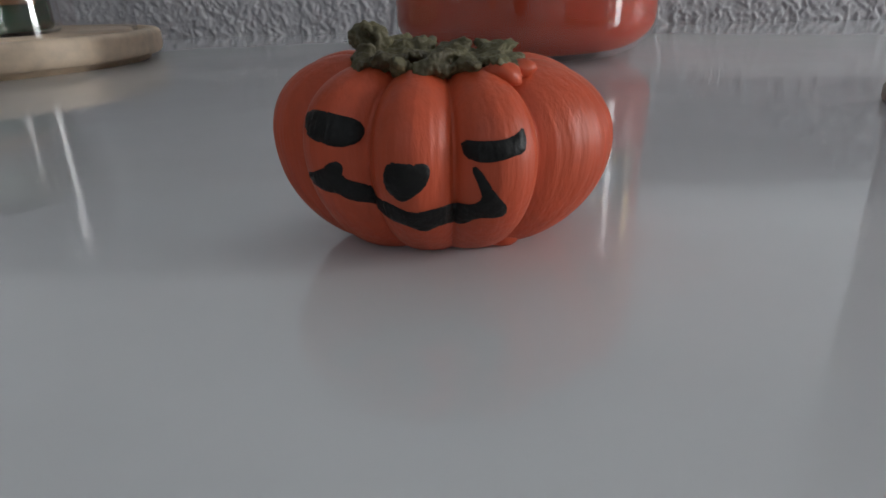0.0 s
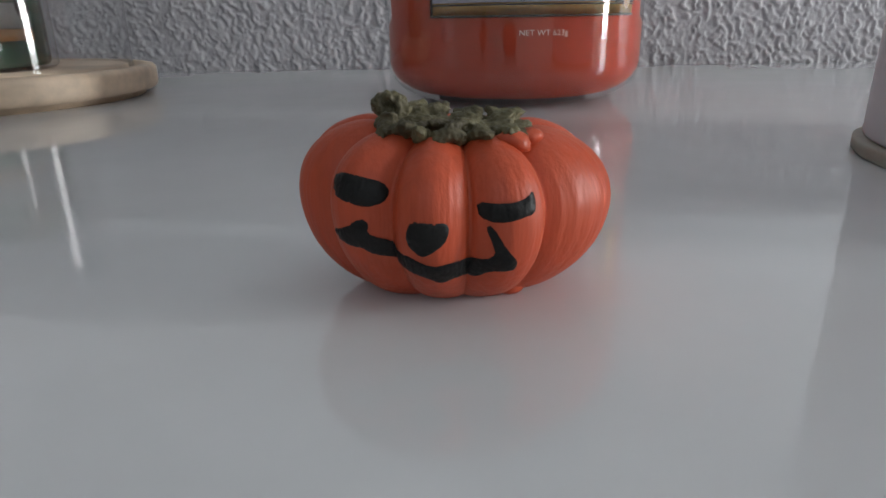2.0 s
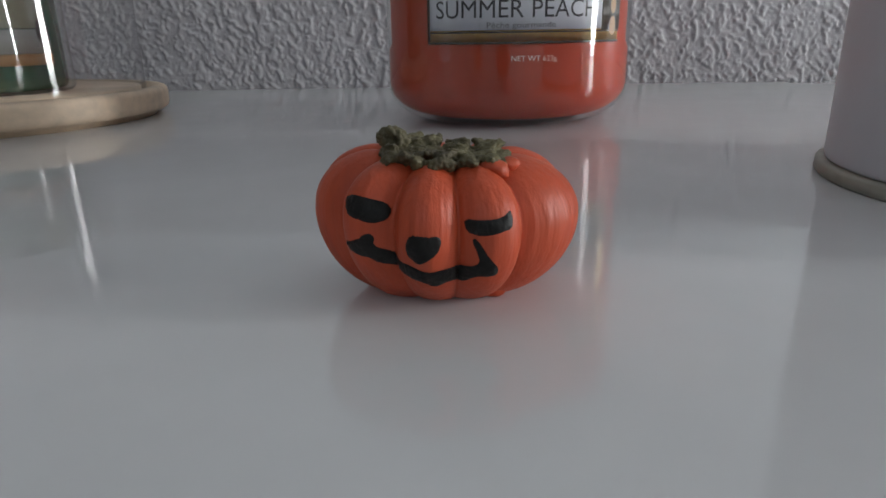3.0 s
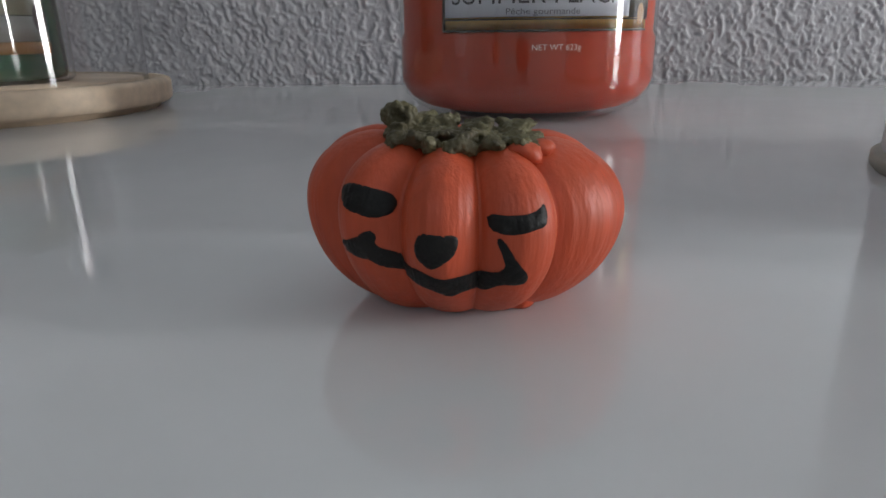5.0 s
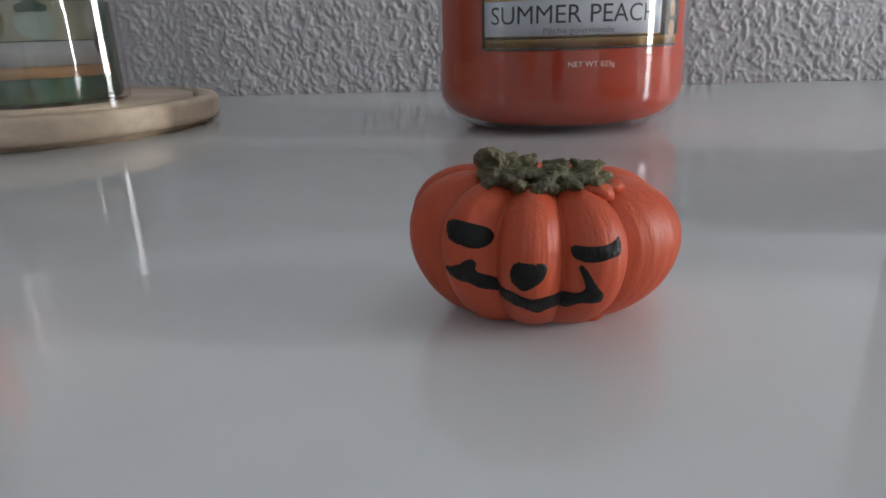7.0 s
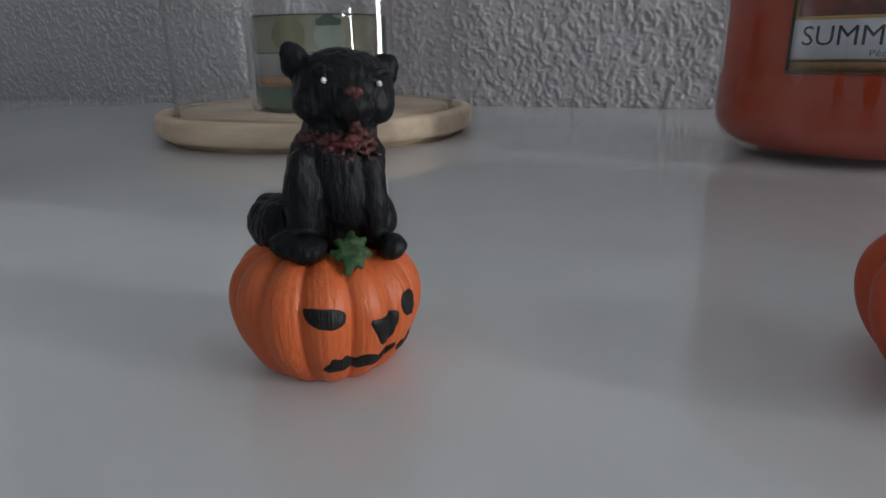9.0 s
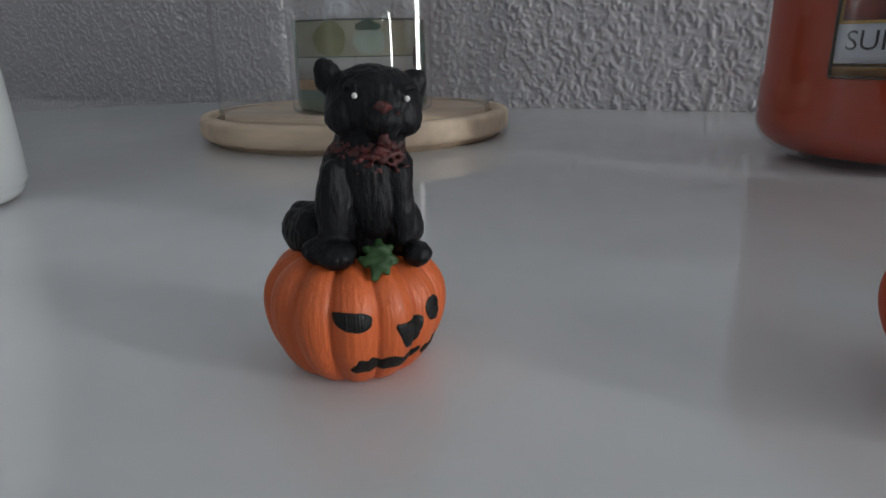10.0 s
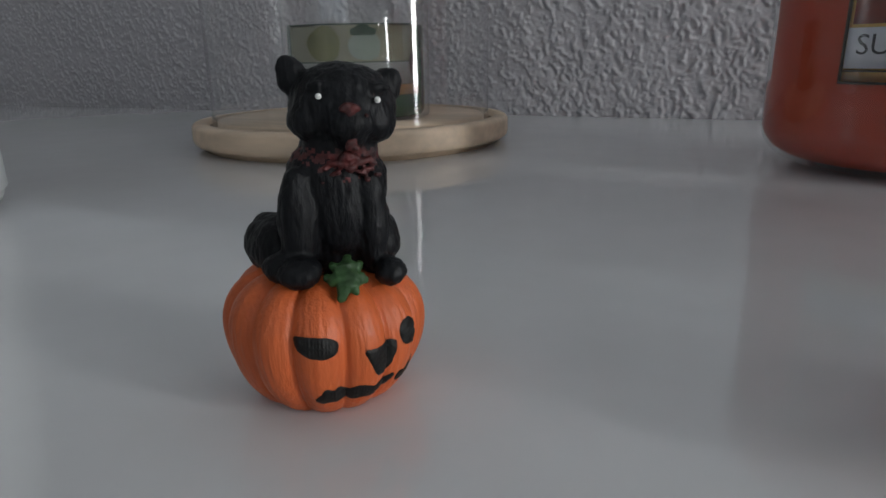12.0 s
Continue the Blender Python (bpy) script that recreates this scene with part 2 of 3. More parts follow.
def stucco_sheet():
    """The splattered plaster in relief, where the table meets the wall."""
    xs, zs = np.arange(-0.80, 0.56, 0.0009), np.arange(-0.01, 0.108, 0.0009)
    X, Z = np.meshgrid(xs, zs)
    wx, wz = 0.004 * lattice_noise(X * 90, Z * 90, 5), 0.004 * lattice_noise(X * 90 + 50, Z * 90, 6)
    U, V = X + wx + 0.25 * Z, Z + wz
    n1 = lattice_noise(U * 360, V * 255, 1)
    n2 = lattice_noise(U * 640 + 31, V * 580 + 7, 2)
    n3 = lattice_noise(U * 900, V * 800, 3)
    big = lattice_noise(X * 45, Z * 45, 4)
    blob = np.clip((n1 * 0.6 + n2 * 0.4 + 0.25 * (big - 0.5) - 0.50) / 0.13, 0, 1)
    h = 0.0009 * blob * blob * (3 - 2 * blob) + 0.0005 * n3 + 0.0005 * n2
    ny, nx = X.shape
    co = np.stack([X, Y1 - h, Z], -1).reshape(-1, 3)
    i = np.arange(ny * nx).reshape(ny, nx)
    faces = np.stack([i[:-1, :-1], i[:-1, 1:], i[1:, 1:], i[1:, :-1]], -1).reshape(-1, 4)
    me = bpy.data.meshes.new("stucco_relief")
    me.vertices.add(len(co))
    me.vertices.foreach_set("co", co.ravel())
    me.loops.add(faces.size)
    me.loops.foreach_set("vertex_index", faces.ravel())
    me.polygons.add(len(faces))
    me.polygons.foreach_set("loop_start", np.arange(0, faces.size, 4))
    me.polygons.foreach_set("use_smooth", np.ones(len(faces), bool))
    me.update()
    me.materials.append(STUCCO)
    return me


def structure(name, bm, mat, label, category):
    return tagged(mesh_object(name, bm, mat, None, "", False), label, category, "", "structure")


T = 0.12
wall_back = structure("wall_north", box((X0 - T, Y1, Z0), (X1 + T, Y1 + T, Z1)), UPPER, "white splattered stucco wall behind the table", "wall")
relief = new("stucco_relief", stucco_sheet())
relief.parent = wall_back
structure("floor", box((X0 - T, Y0 - T, Z0 - T), (X1 + T, Y1 + T, Z0)), FLOORING, "brown tiled floor under the table", "floor")
structure("ceiling", box((X0 - T, Y0 - T, Z1), (X1 + T, Y1 + T, Z1 + T)), CEILING, "plain white painted ceiling", "ceiling")
structure("wall_west", box((X0 - T, Y0, Z0), (X0, Y1, Z1)), PLASTER, "plain white plastered side wall", "wall")


def wall_with_opening(name, axis, at, lo, hi, a0, a1, z0, z1):
    """A wall across the given axis with one opening, of four blocks joined."""
    bm = bmesh.new()
    for (p, q, r, s) in ((lo, a0, Z0, Z1), (a1, hi, Z0, Z1), (a0, a1, Z0, z0), (a0, a1, z1, Z1)):
        b = box((at, p, r), (at + T, q, s)) if axis == "x" else box((p, at, r), (q, at + T, s))
        tmp = bpy.data.meshes.new("tmp")
        b.to_mesh(tmp)
        b.free()
        bm.from_mesh(tmp)
    return structure(name, bm, PLASTER, "plain white plastered wall with a window opening", "wall")


def window(name, axis, at, a0, a1, z0, z1, bars):
    w = tagged(thing(name, (0, 0, 0), "unseen white framed window letting in grey daylight", "window"), kind="structure")
    f, d0, d1 = 0.05, at + 0.03, at + 0.09

    def bar(p, q, r, s, nm):
        b = box((d0, p, r), (d1, q, s), 0.004) if axis == "x" else box((p, d0, r), (q, d1, s), 0.004)
        part(nm, b, FRAME, w, "", False)
    bar(a0, a1, z0, z0 + f, "window_frame")
    bar(a0, a1, z1 - f, z1, "window_frame")
    bar(a0, a0 + f, z0 + f, z1 - f, "window_frame")
    bar(a1 - f, a1, z0 + f, z1 - f, "window_frame")
    edges = [a0 + f] + [v for b in bars for v in (b - 0.03, b + 0.03)] + [a1 - f]
    for b in bars:
        bar(b - 0.03, b + 0.03, z0 + f, z1 - f, "mullion")
    for p, q in zip(edges[::2], edges[1::2]):
        m = (d0 + d1) / 2
        b = box((m - 0.002, p, z0 + f), (m + 0.002, q, z1 - f)) if axis == "x" else box((p, m - 0.002, z0 + f), (q, m + 0.002, z1 - f))
        part("pane", b, PANE, w, "", False).visible_shadow = False
    return w


wall_with_opening("wall_east", "x", X1, Y0, Y1, -0.56, 0.12, -0.45, 0.80)
window("window_1", "x", X1, -0.56, 0.12, -0.45, 0.80, [-0.43, -0.12])
# unseen blind, added to dim the middle pane and leave two bright strips
BLIND = bpy.data.materials.new("blind_cloth")
BLIND.use_nodes = True
bn = BLIND.node_tree
bn.nodes["Principled BSDF"].inputs["Base Color"].default_value = (0.72, 0.72, 0.70, 1)
bt, bx = bn.nodes.new("ShaderNodeBsdfTranslucent"), bn.nodes.new("ShaderNodeMixShader")
bt.inputs[0].default_value, bx.inputs[0].default_value = (0.70, 0.70, 0.68, 1), 0.16
bn.links.new(bn.nodes["Principled BSDF"].outputs[0], bx.inputs[1])
bn.links.new(bt.outputs[0], bx.inputs[2])
bn.links.new(bx.outputs[0], bn.nodes["Material Output"].inputs[0])
tagged(mesh_object("strip_light_blind", box((X1 + 0.012, -0.445, -0.42), (X1 + 0.016, -0.105, 0.785)), BLIND, None, "", False), "unseen pale cloth blind added to leave two bright window strips", "blind")
# rear opening and window are unseen, added to carry the fill light
wall_with_opening("wall_south", "y", Y0 - T, X0, X1, -1.2, 0.6, 0.75, 1.6)
window("rear_fill_window", "y", Y0 - T, -1.2, 0.6, 0.75, 1.6, [-0.3])


# ---- table ----
table = thing("table", (-0.1, 0.0, 0.0), "white glossy laminate table against a stucco wall", "table")
part("tabletop", box((-0.75, -0.35, -0.028), (0.75, 0.5010, 0.0), 0.002), TABLE, table, "", False)
for lx in (-0.70, 0.66):
    for ly in (-0.31, 0.44):
        part("leg", box((lx, ly, -0.75), (lx + 0.045, ly + 0.045, -0.0282), 0.003), FRAME, table, "", False)


# ---- ribbed pumpkins ----
def pumpkin_point(az, t, shape):
    """A point of the ribbed shell. az: degrees, 0 towards -y; t: 0 under the base to 1 at the crown."""
    ax, ay, eq, top, base, grooves, depth, seed, lean = shape
    a, phi = radians(az), math.pi * (t - 0.5)
    s, c0 = math.sin(phi), max(0.0, math.cos(phi))
    if t < 0.5:
        cx, cy = (q + (1 - q) * c0 ** 1.5 for q in base)
        z = eq * (1 + s)
        if t < 0.05:
            cx, cy = cx * t / 0.05, cy * t / 0.05
    else:
        cx = cy = c0 ** 0.62
        z = eq + (top - eq) * (s - 0.24 * max(0.0, (t - 0.86) / 0.14) ** 1.5)
    turn = az % 360
    ring = sorted(g % 360 for g in grooves)
    after = next((g for g in ring if g > turn), ring[0] + 360)
    before = max((g for g in ring if g <= turn), default=ring[-1] - 360)
    across = (turn - before) / (after - before)
    swell = math.sin(math.pi * across) ** 0.75
    rib = 1 - depth * (1 - swell) * min(1.0, (after - before) / 30)
    fine = 0.0035 * math.sin(az * 1.9 + seed) * math.sin(az * 0.83 + 2 * seed) + 0.003 * math.sin(az * 3.7 + seed * 3 + 2 * math.sin(6 * t))
    n = noise.noise(Vector((math.sin(a) * 2 + seed, math.cos(a) * 2, t * 3)))
    k = (rib + fine * min(1, cx * 1.4)) * (1 + 0.016 * n)
    x, y = ax * cx * k * math.sin(a), -ay * cy * k * math.cos(a)
    if t > 0.5:
        z -= (top - eq) * 0.8 * depth * (1 - swell) * s
    return Vector((x, y, z * (1 - (lean[0] if x < 0 else lean[1]) * x)))


def pumpkin_shell(shape, na=360, nt=84):
    bm = bmesh.new()
    low = bm.verts.new(pumpkin_point(0, 0, shape))
    rings = []
    for j in range(1, nt):
        rings.append([bm.verts.new(pumpkin_point(360 * k / na, j / nt, shape)) for k in range(na)])
    for a, b in zip(rings, rings[1:]):
        for k in range(na):
            bm.faces.new((a[k], a[(k + 1) % na], b[(k + 1) % na], b[k]))
    high = bm.verts.new(sum((v.co for v in rings[-1]), Vector()) / na)
    for k in range(na):
        bm.faces.new((low, rings[0][(k + 1) % na], rings[0][k]))
        bm.faces.new((high, rings[-1][k], rings[-1][(k + 1) % na]))
    return bm


def height_to_t(az, z, shape):
    lo, hi = 0.05, 0.85
    for _ in range(30):
        mid = (lo + hi) / 2
        if pumpkin_point(az, mid, shape).z < z:
            lo = mid
        else:
            hi = mid
    return (lo + hi) / 2


def painted_patch(outline, shape, lift=0.00018, step=1.2):
    """A painted shape that lies on the shell; outline: (azimuth in degrees, height in millimetres)."""
    bm = bmesh.new()
    pts = []
    outline = [(a + (b - a) * f, z + (w - z) * f) for (a, z), (b, w) in zip(outline, outline[1:] + outline[:1]) for f in (0.22, 0.78)]
    for (a, z), (b, w) in zip(outline, outline[1:] + outline[:1]):
        n = max(1, int(math.hypot((b - a) * 0.25, w - z) / 0.35))
        pts += [(a + (b - a) * k / n, z + (w - z) * k / n) for k in range(n)]
    vs = [bm.verts.new((a * 0.25, 0, z)) for a, z in pts]
    edges = [bm.edges.new((vs[k], vs[(k + 1) % len(vs)])) for k in range(len(vs))]
    bmesh.ops.triangle_fill(bm, edges=edges, use_beauty=True)
    for _ in range(3):
        long = [e for e in bm.edges if e.calc_length() > 0.5 and not e.is_boundary]
        if not long:
            break
        bmesh.ops.subdivide_edges(bm, edges=long, cuts=1)
        bmesh.ops.triangulate(bm, faces=[f for f in bm.faces if len(f.verts) > 3])
    for v in bm.verts:
        az, z = v.co.x / 0.25, v.co.z / 1000
        t = height_to_t(az, z, shape)
        p = pumpkin_point(az, t, shape)
        e1 = pumpkin_point(az + 1.5, t, shape) - pumpkin_point(az - 1.5, t, shape)
        e2 = pumpkin_point(az, t + 0.02, shape) - pumpkin_point(az, t - 0.02, shape)
        n = e1.cross(e2).normalized()
        v.co = p + n * lift * (0.25 if any(e.is_boundary for e in v.link_edges) else 1.0)
    bmesh.ops.recalc_face_normals(bm, faces=bm.faces[:])
    mid = sum((f.normal for f in bm.faces), Vector())
    if mid.y > 0:
        bmesh.ops.reverse_faces(bm, faces=bm.faces[:])
    return bm


def blob(bm, centre, size, rot=(0, 0, 0), seg=20, rough=0.0, mat=0):
    """Adds a rounded lump to a mesh."""
    m = Matrix.LocRotScale(centre, Euler([radians(a) for a in rot]), size)
    out = bmesh.ops.create_uvsphere(bm, u_segments=seg, v_segments=seg // 2 + 2, radius=1.0, matrix=m)
    for v in out["verts"]:
        if rough:
            d = noise.noise(v.co * 900) + 0.5 * noise.noise(v.co * 2100)
            v.co += (v.co - Vector(centre)) * rough * d
        for f in v.link_faces:
            f.material_index = mat
    return out["verts"]


SHAPE1 = (0.0197, 0.0166, 0.0124, 0.0214, (0.53, 0.38), [-92, -55, -24, 6, 37, 98, 130, 165, 205, 242], 0.16, 1.7, (5.2, -1.0))
pumpkin = thing("pumpkin_figurine", (-0.0003, 0.1258, 0.0), "small orange resin pumpkin with a winking painted face", "figurine")
part("body", pumpkin_shell(SHAPE1), ORANGE, pumpkin)

LEFT_EYE = [(-45.5, 16.9), (-41.0, 17.5), (-34.2, 17.2), (-27.1, 16.5), (-25.0, 15.4), (-26.1, 14.3), (-30.7, 13.9), (-37.2, 14.4), (-43.2, 15.2)]
RIGHT_EYE = [(7.9, 14.7), (16.5, 14.7), (22.9, 15.0), (26.9, 15.8), (27.7, 14.5), (26.1, 13.4), (20.7, 13.0), (14.2, 12.6), (8.9, 13.0)]
NOSE = [(-13.5, 13.1), (-7.7, 12.9), (-2.5, 12.9), (-1.4, 11.9), (-3.3, 10.4), (-8.4, 9.1), (-10.8, 8.9), (-14.9, 9.9), (-16.0, 11.3)]
MOUTH = [(-46.3, 10.85), (-38.8, 11.35), (-32.2, 12.75), (-30.0, 12.05), (-31.1, 10.95), (-25.7, 10.05), (-20.3, 8.75), (-14.4, 8.65), (-7.8, 7.55), (-0.9, 7.95), (5.8, 8.1), (11.5, 8.1), (14.0, 8.9), (12.9, 10.2), (10.7, 12.05), (12.5, 12.35), (17.9, 9.3), (21.7, 7.9), (21.9, 6.9), (19.1, 6.5), (13.0, 6.5), (8.7, 5.2), (1.3, 5.7), (-4.9, 4.9), (-10.7, 5.8), (-17.7, 6.5), (-22.3, 7.0), (-26.0, 7.9), (-30.2, 8.1), (-33.5, 9.1), (-36.4, 9.1), (-42.2, 9.6)]
part("painted_eye", painted_patch(LEFT_EYE, SHAPE1), BLACKPAINT, pumpkin, "open black painted eye")
part("painted_eye", painted_patch(RIGHT_EYE, SHAPE1), BLACKPAINT, pumpkin, "winking black painted eye")
part("painted_nose", painted_patch(NOSE, SHAPE1), BLACKPAINT, pumpkin, "rounded black painted nose")
part("painted_mouth", painted_patch(MOUTH, SHAPE1), BLACKPAINT, pumpkin, "jagged black painted grin")


def blended(bm, voxel, rounds):
    """Lumps run together into one closed skin."""
    me = bpy.data.meshes.new("skin")
    bm.to_mesh(me)
    bm.free()
    ob = new("skin", me)
    rm = ob.modifiers.new("blend", "REMESH")
    rm.mode, rm.voxel_size = "VOXEL", voxel
    sm = ob.modifiers.new("soften", "SMOOTH")
    sm.factor, sm.iterations = 0.5, rounds
    done = bpy.data.meshes.new_from_object(ob.evaluated_get(bpy.context.evaluated_depsgraph_get()))
    bpy.data.objects.remove(ob)
    out = bmesh.new()
    out.from_mesh(done)
    return out


def leafy_crown():
    """A ragged, flattened rosette of leaves over the crown, with a curled stalk end."""
    rnd = random.Random(4)
    bm = bmesh.new()
    for k in range(8):
        u = k / 7
        blob(bm, (-0.0075 + 0.0150 * u, -0.0032 - 0.0008 * u, 0.0214 - 0.0008 * u), (0.0020, 0.0042, 0.0009), (0, 5, 0), 18, 0.15)
    for k in range(38):
        u = rnd.random()
        x = -0.0088 + 0.0172 * u
        y = -0.0035 + rnd.uniform(-0.0045, 0.0055) - 0.0012 * u
        z = 0.0226 - 0.0010 * u - 0.10 * abs(y + 0.001) + rnd.uniform(-0.0005, 0.0004)
        s = rnd.uniform(0.7, 1.2)
        blob(bm, (x, y, z), (0.0022 * s, 0.0011 * s, 0.0006 * s), (rnd.uniform(-30, 30), rnd.uniform(-25, 25), rnd.uniform(0, 180)), 12, 0.35)
    for x, y, z, a in ((-0.0055, -0.0083, 0.0214, 20), (-0.0035, -0.0092, 0.0207, -10), (-0.0015, -0.0095, 0.0205, 8), (0.0006, -0.0092, 0.0206, -18), (0.0028, -0.0086, 0.0209, 15)):
        blob(bm, (x, y, z), (0.0011, 0.0016, 0.0009), (-35, a, a), 12, 0.4)
    for k in range(9):
        a = k / 8 * math.pi * 1.5
        blob(bm, (-0.0076 + 0.0013 * math.cos(a), -0.0035 + 0.0006 * k / 8, 0.0235 + 0.0009 * math.sin(a)), (0.0009, 0.0012, 0.0008), (0, 0, 0), 12, 0.3)
    skin = blended(bm, 0.00020, 1)
    skin.normal_update()
    for v in skin.verts:
        v.co += v.normal * (0.0002 * noise.noise(v.co * 1500) + 0.00022 * noise.noise(v.co * 3100))
    return skin


part("leafy_stem", leafy_crown(), LEAF, pumpkin, "mossy green ragged leaf and stalk")
lump = bmesh.new()
blob(lump, (0.0067, -0.0086, 0.0201), (0.0021, 0.0014, 0.0011), (0, 20, 0), 16, 0.3)
blob(lump, (0.0088, -0.0070, 0.0203), (0.0014, 0.0014, 0.0010), (0, 0, 0), 16, 0.3)
part("crown_lump", lump, ORANGE, pumpkin)
lip = bmesh.new()
for x, y, sx, sy in ((-0.0035, 0.0, 0.0072, 0.0060), (0.0030, 0.0, 0.0072, 0.0066), (-0.0005, -0.0012, 0.0085, 0.0058), (0.0068, -0.0044, 0.0022, 0.0021)):
    blob(lip, (x, y, 0.0012), (sx, sy, 0.0016), (0, 0, 0), 28, 0.02)
for v in lip.verts:
    v.co.z = max(v.co.z, 0.0)
part("base_lip", blended(lip, 0.00025, 2), ORANGE, pumpkin)


# ---- large jar candle ----
JR = 0.0514
jar = thing("jar_candle", (0.0246, 0.3340, 0.0), "large glass jar candle with peach-orange wax", "candle")
JG = JR + 0.0014
outer = [(0, 0.0), (JG - 0.021, 0.0)] + arc(JG - 0.021, 0.0, JG, 0.0150, 14)[1:] + [(JG, 0.05), (JG, 0.138)] + arc(JG, 0.138, 0.042, 0.152, 8, False)[1:] + [(0.0415, 0.164), (0.0425, 0.166), (0.0415, 0.168), (0.0395, 0.167), (0.0390, 0.153)]
part("glass_jar", lathe(outer), JARGLASS, jar, "clear glass jar")
JW = JG - 0.0004
wax_in = [(0, 0.0026), (JW - 0.019, 0.0026)] + arc(JW - 0.019, 0.0026, JW, 0.0160, 14)[1:] + [(JW, 0.0300), (JR - 0.0002, 0.0325), (JR - 0.0002, 0.126), (JR - 0.004, 0.1265), (0, 0.126)]
part("wax", lathe(wax_in), WAX, jar, "peach-orange candle wax")
label = part("label", curved_panel(JR + 0.0001, -40, 53, 0.0325, 0.1000), GOLD, jar, "gold-edged wrapped label")
part("fruit_picture", curved_panel(JR + 0.0006, -37.5, 47, 0.0510, 0.0975), FRUIT, label, "dark red printed fruit picture")
part("name_strip", curved_panel(JR + 0.0007, -38.5, 39, 0.0375, 0.0500), PAPERW, label, "pale paper name strip")
part("name_lettering", bent_text("SUMMER PEACH", 0.0090, JR + 0.0007, 0.0, 0.0445, 0.0635), INK, label)
part("subtitle_lettering", bent_text("Pêche gourmande", 0.0029, JR + 0.0007, 1.5, 0.0391, 0.0255), GREYINK, label)
for z0, z1, a0, a1 in ((0.0325, 0.0333, -40, 53), (0.0364, 0.0369, -40, 53), (0.0334, 0.1000, -40, -38.9), (0.0370, 0.0500, 39.4, 53)):
    part("frame_line", curved_panel(JR + 0.0006, a0, a1, z0, z1), SEALK, label, "dark printed frame line")
part("round_seal", bent_patch(JR + 0.0010, 46.5, 0.0385, 0.0022, 0.0035), TINGOLD, label)
part("round_seal", bent_patch(JR + 0.0010, 46.5, 0.0460, 0.0018, 0.0030), TINGOLD, label)
part("weight_lettering", bent_text("NET WT 623g", 0.0028, JG - 0.0003, 7.0, 0.0272, 0.0172), PRINTW, jar, "pale printed lettering")


# ---- glass dome on a wooden base, with a small candle ----
DX, DY = -0.2246, 0.3434
dome = thing("glass_dome", (DX, DY, 0.0), "clear glass dome on a round pale wooden base", "cloche")
WH, WR = 0.0135, 0.0820
base_profile = [(0, 0.0), (0.0755, 0.0), (0.0762, 0.0020), (WR - 0.003, 0.0025)] + arc(WR - 0.003, 0.0025, WR, 0.0060, 5)[1:] + arc(WR, WH - 0.0025, WR - 0.0025, WH, 5, False) + [(0.0752, WH), (0.0750, WH - 0.003), (0.0695, WH - 0.003), (0.0693, WH), (0, WH)]
part("wooden_base", lathe(base_profile, 128), WOOD, dome, "pale round wooden base")
part("groove", lathe([(0.0696, WH - 0.0028), (0.0749, WH - 0.0028)], 128), RECESS, dome, "dark groove round the base")
DR = 0.0718
shell = [(DR, WH - 0.0025), (DR, 0.135)] + [(DR * math.cos(math.pi / 2 * k / 12), 0.135 + DR * 0.9 * math.sin(math.pi / 2 * k / 12)) for k in range(1, 12)] + [(0, 0.135 + DR * 0.9)]
part("dome_shell", lathe(shell, 128), DOMEGLASS, dome, "clear thin glass dome").visible_shadow = False

TR = 0.0350
tin = thing("small_candle", (DX + 0.0072, DY - 0.006, WH), "small candle in dark green glass with a fruit label", "candle", turn=radians(33))
part("glass_cup", lathe([(0, 0.0), (TR - 0.0015, 0.0)] + arc(TR - 0.0015, 0.0, TR + 0.0018, 0.003, 5)[1:] + [(TR + 0.0018, 0.088), (TR + 0.001, 0.0888), (TR, 0.088)]), JARGLASS, tin, "clear glass cup")
part("green_wax", lathe([(0, 0.0012), (TR - 0.004, 0.0012)] + arc(TR - 0.004, 0.0012, TR - 0.001, 0.0042, 5)[1:] + [(TR - 0.001, 0.0440), (TR - 0.002, 0.0448), (0, 0.0445)]), GREENGLASS, tin, "dark green candle wax")
lab = part("label", curved_panel(TR + 0.0001, -62, 52, 0.0125, 0.0445), TINPIC, tin, "printed fruit label")
part("pale_band", curved_panel(TR + 0.0006, -62, 52, 0.0175, 0.0275), TINPALE, lab)
part("tan_band", curved_panel(TR + 0.0006, -62, 52, 0.0125, 0.0172), TINGOLD, lab)
part("border_line", curved_panel(TR + 0.0006, -62, 52, 0.0440, 0.0447), TINLEAF, lab)
part("border_line", curved_panel(TR + 0.0006, -62, 52, 0.0275, 0.0280), TINLEAF, lab)
part("olive_fruit", bent_patch(TR + 0.0006, -27, 0.0358, 0.0085, 0.0078, wobble=0.05), TINOLIVE, lab)
part("sage_fruit", bent_patch(TR + 0.0006, 4, 0.0350, 0.0075, 0.0068, wobble=0.05), TINSAGE, lab)
part("dark_leaf", bent_patch(TR + 0.0009, 3, 0.0415, 0.0060, 0.0024, wobble=0.15), TINLEAF, lab)
part("brown_seal", bent_patch(TR + 0.0009, 46, 0.0265, 0.0035, 0.0060), TINDOT, lab)


# ---- canister and vase at the two sides ----
can = thing("canister", (0.1530, 0.1840, 0.0), "lavender-grey canister with a taupe base ring", "canister")
CR = 0.0585
part("base_ring", lathe([(0, 0.0), (CR - 0.0006, 0.0), (CR, 0.0006), (CR, 0.0028), (CR - 0.0008, 0.0034), (0, 0.0034)], 128), CANRING, can, "taupe base ring")
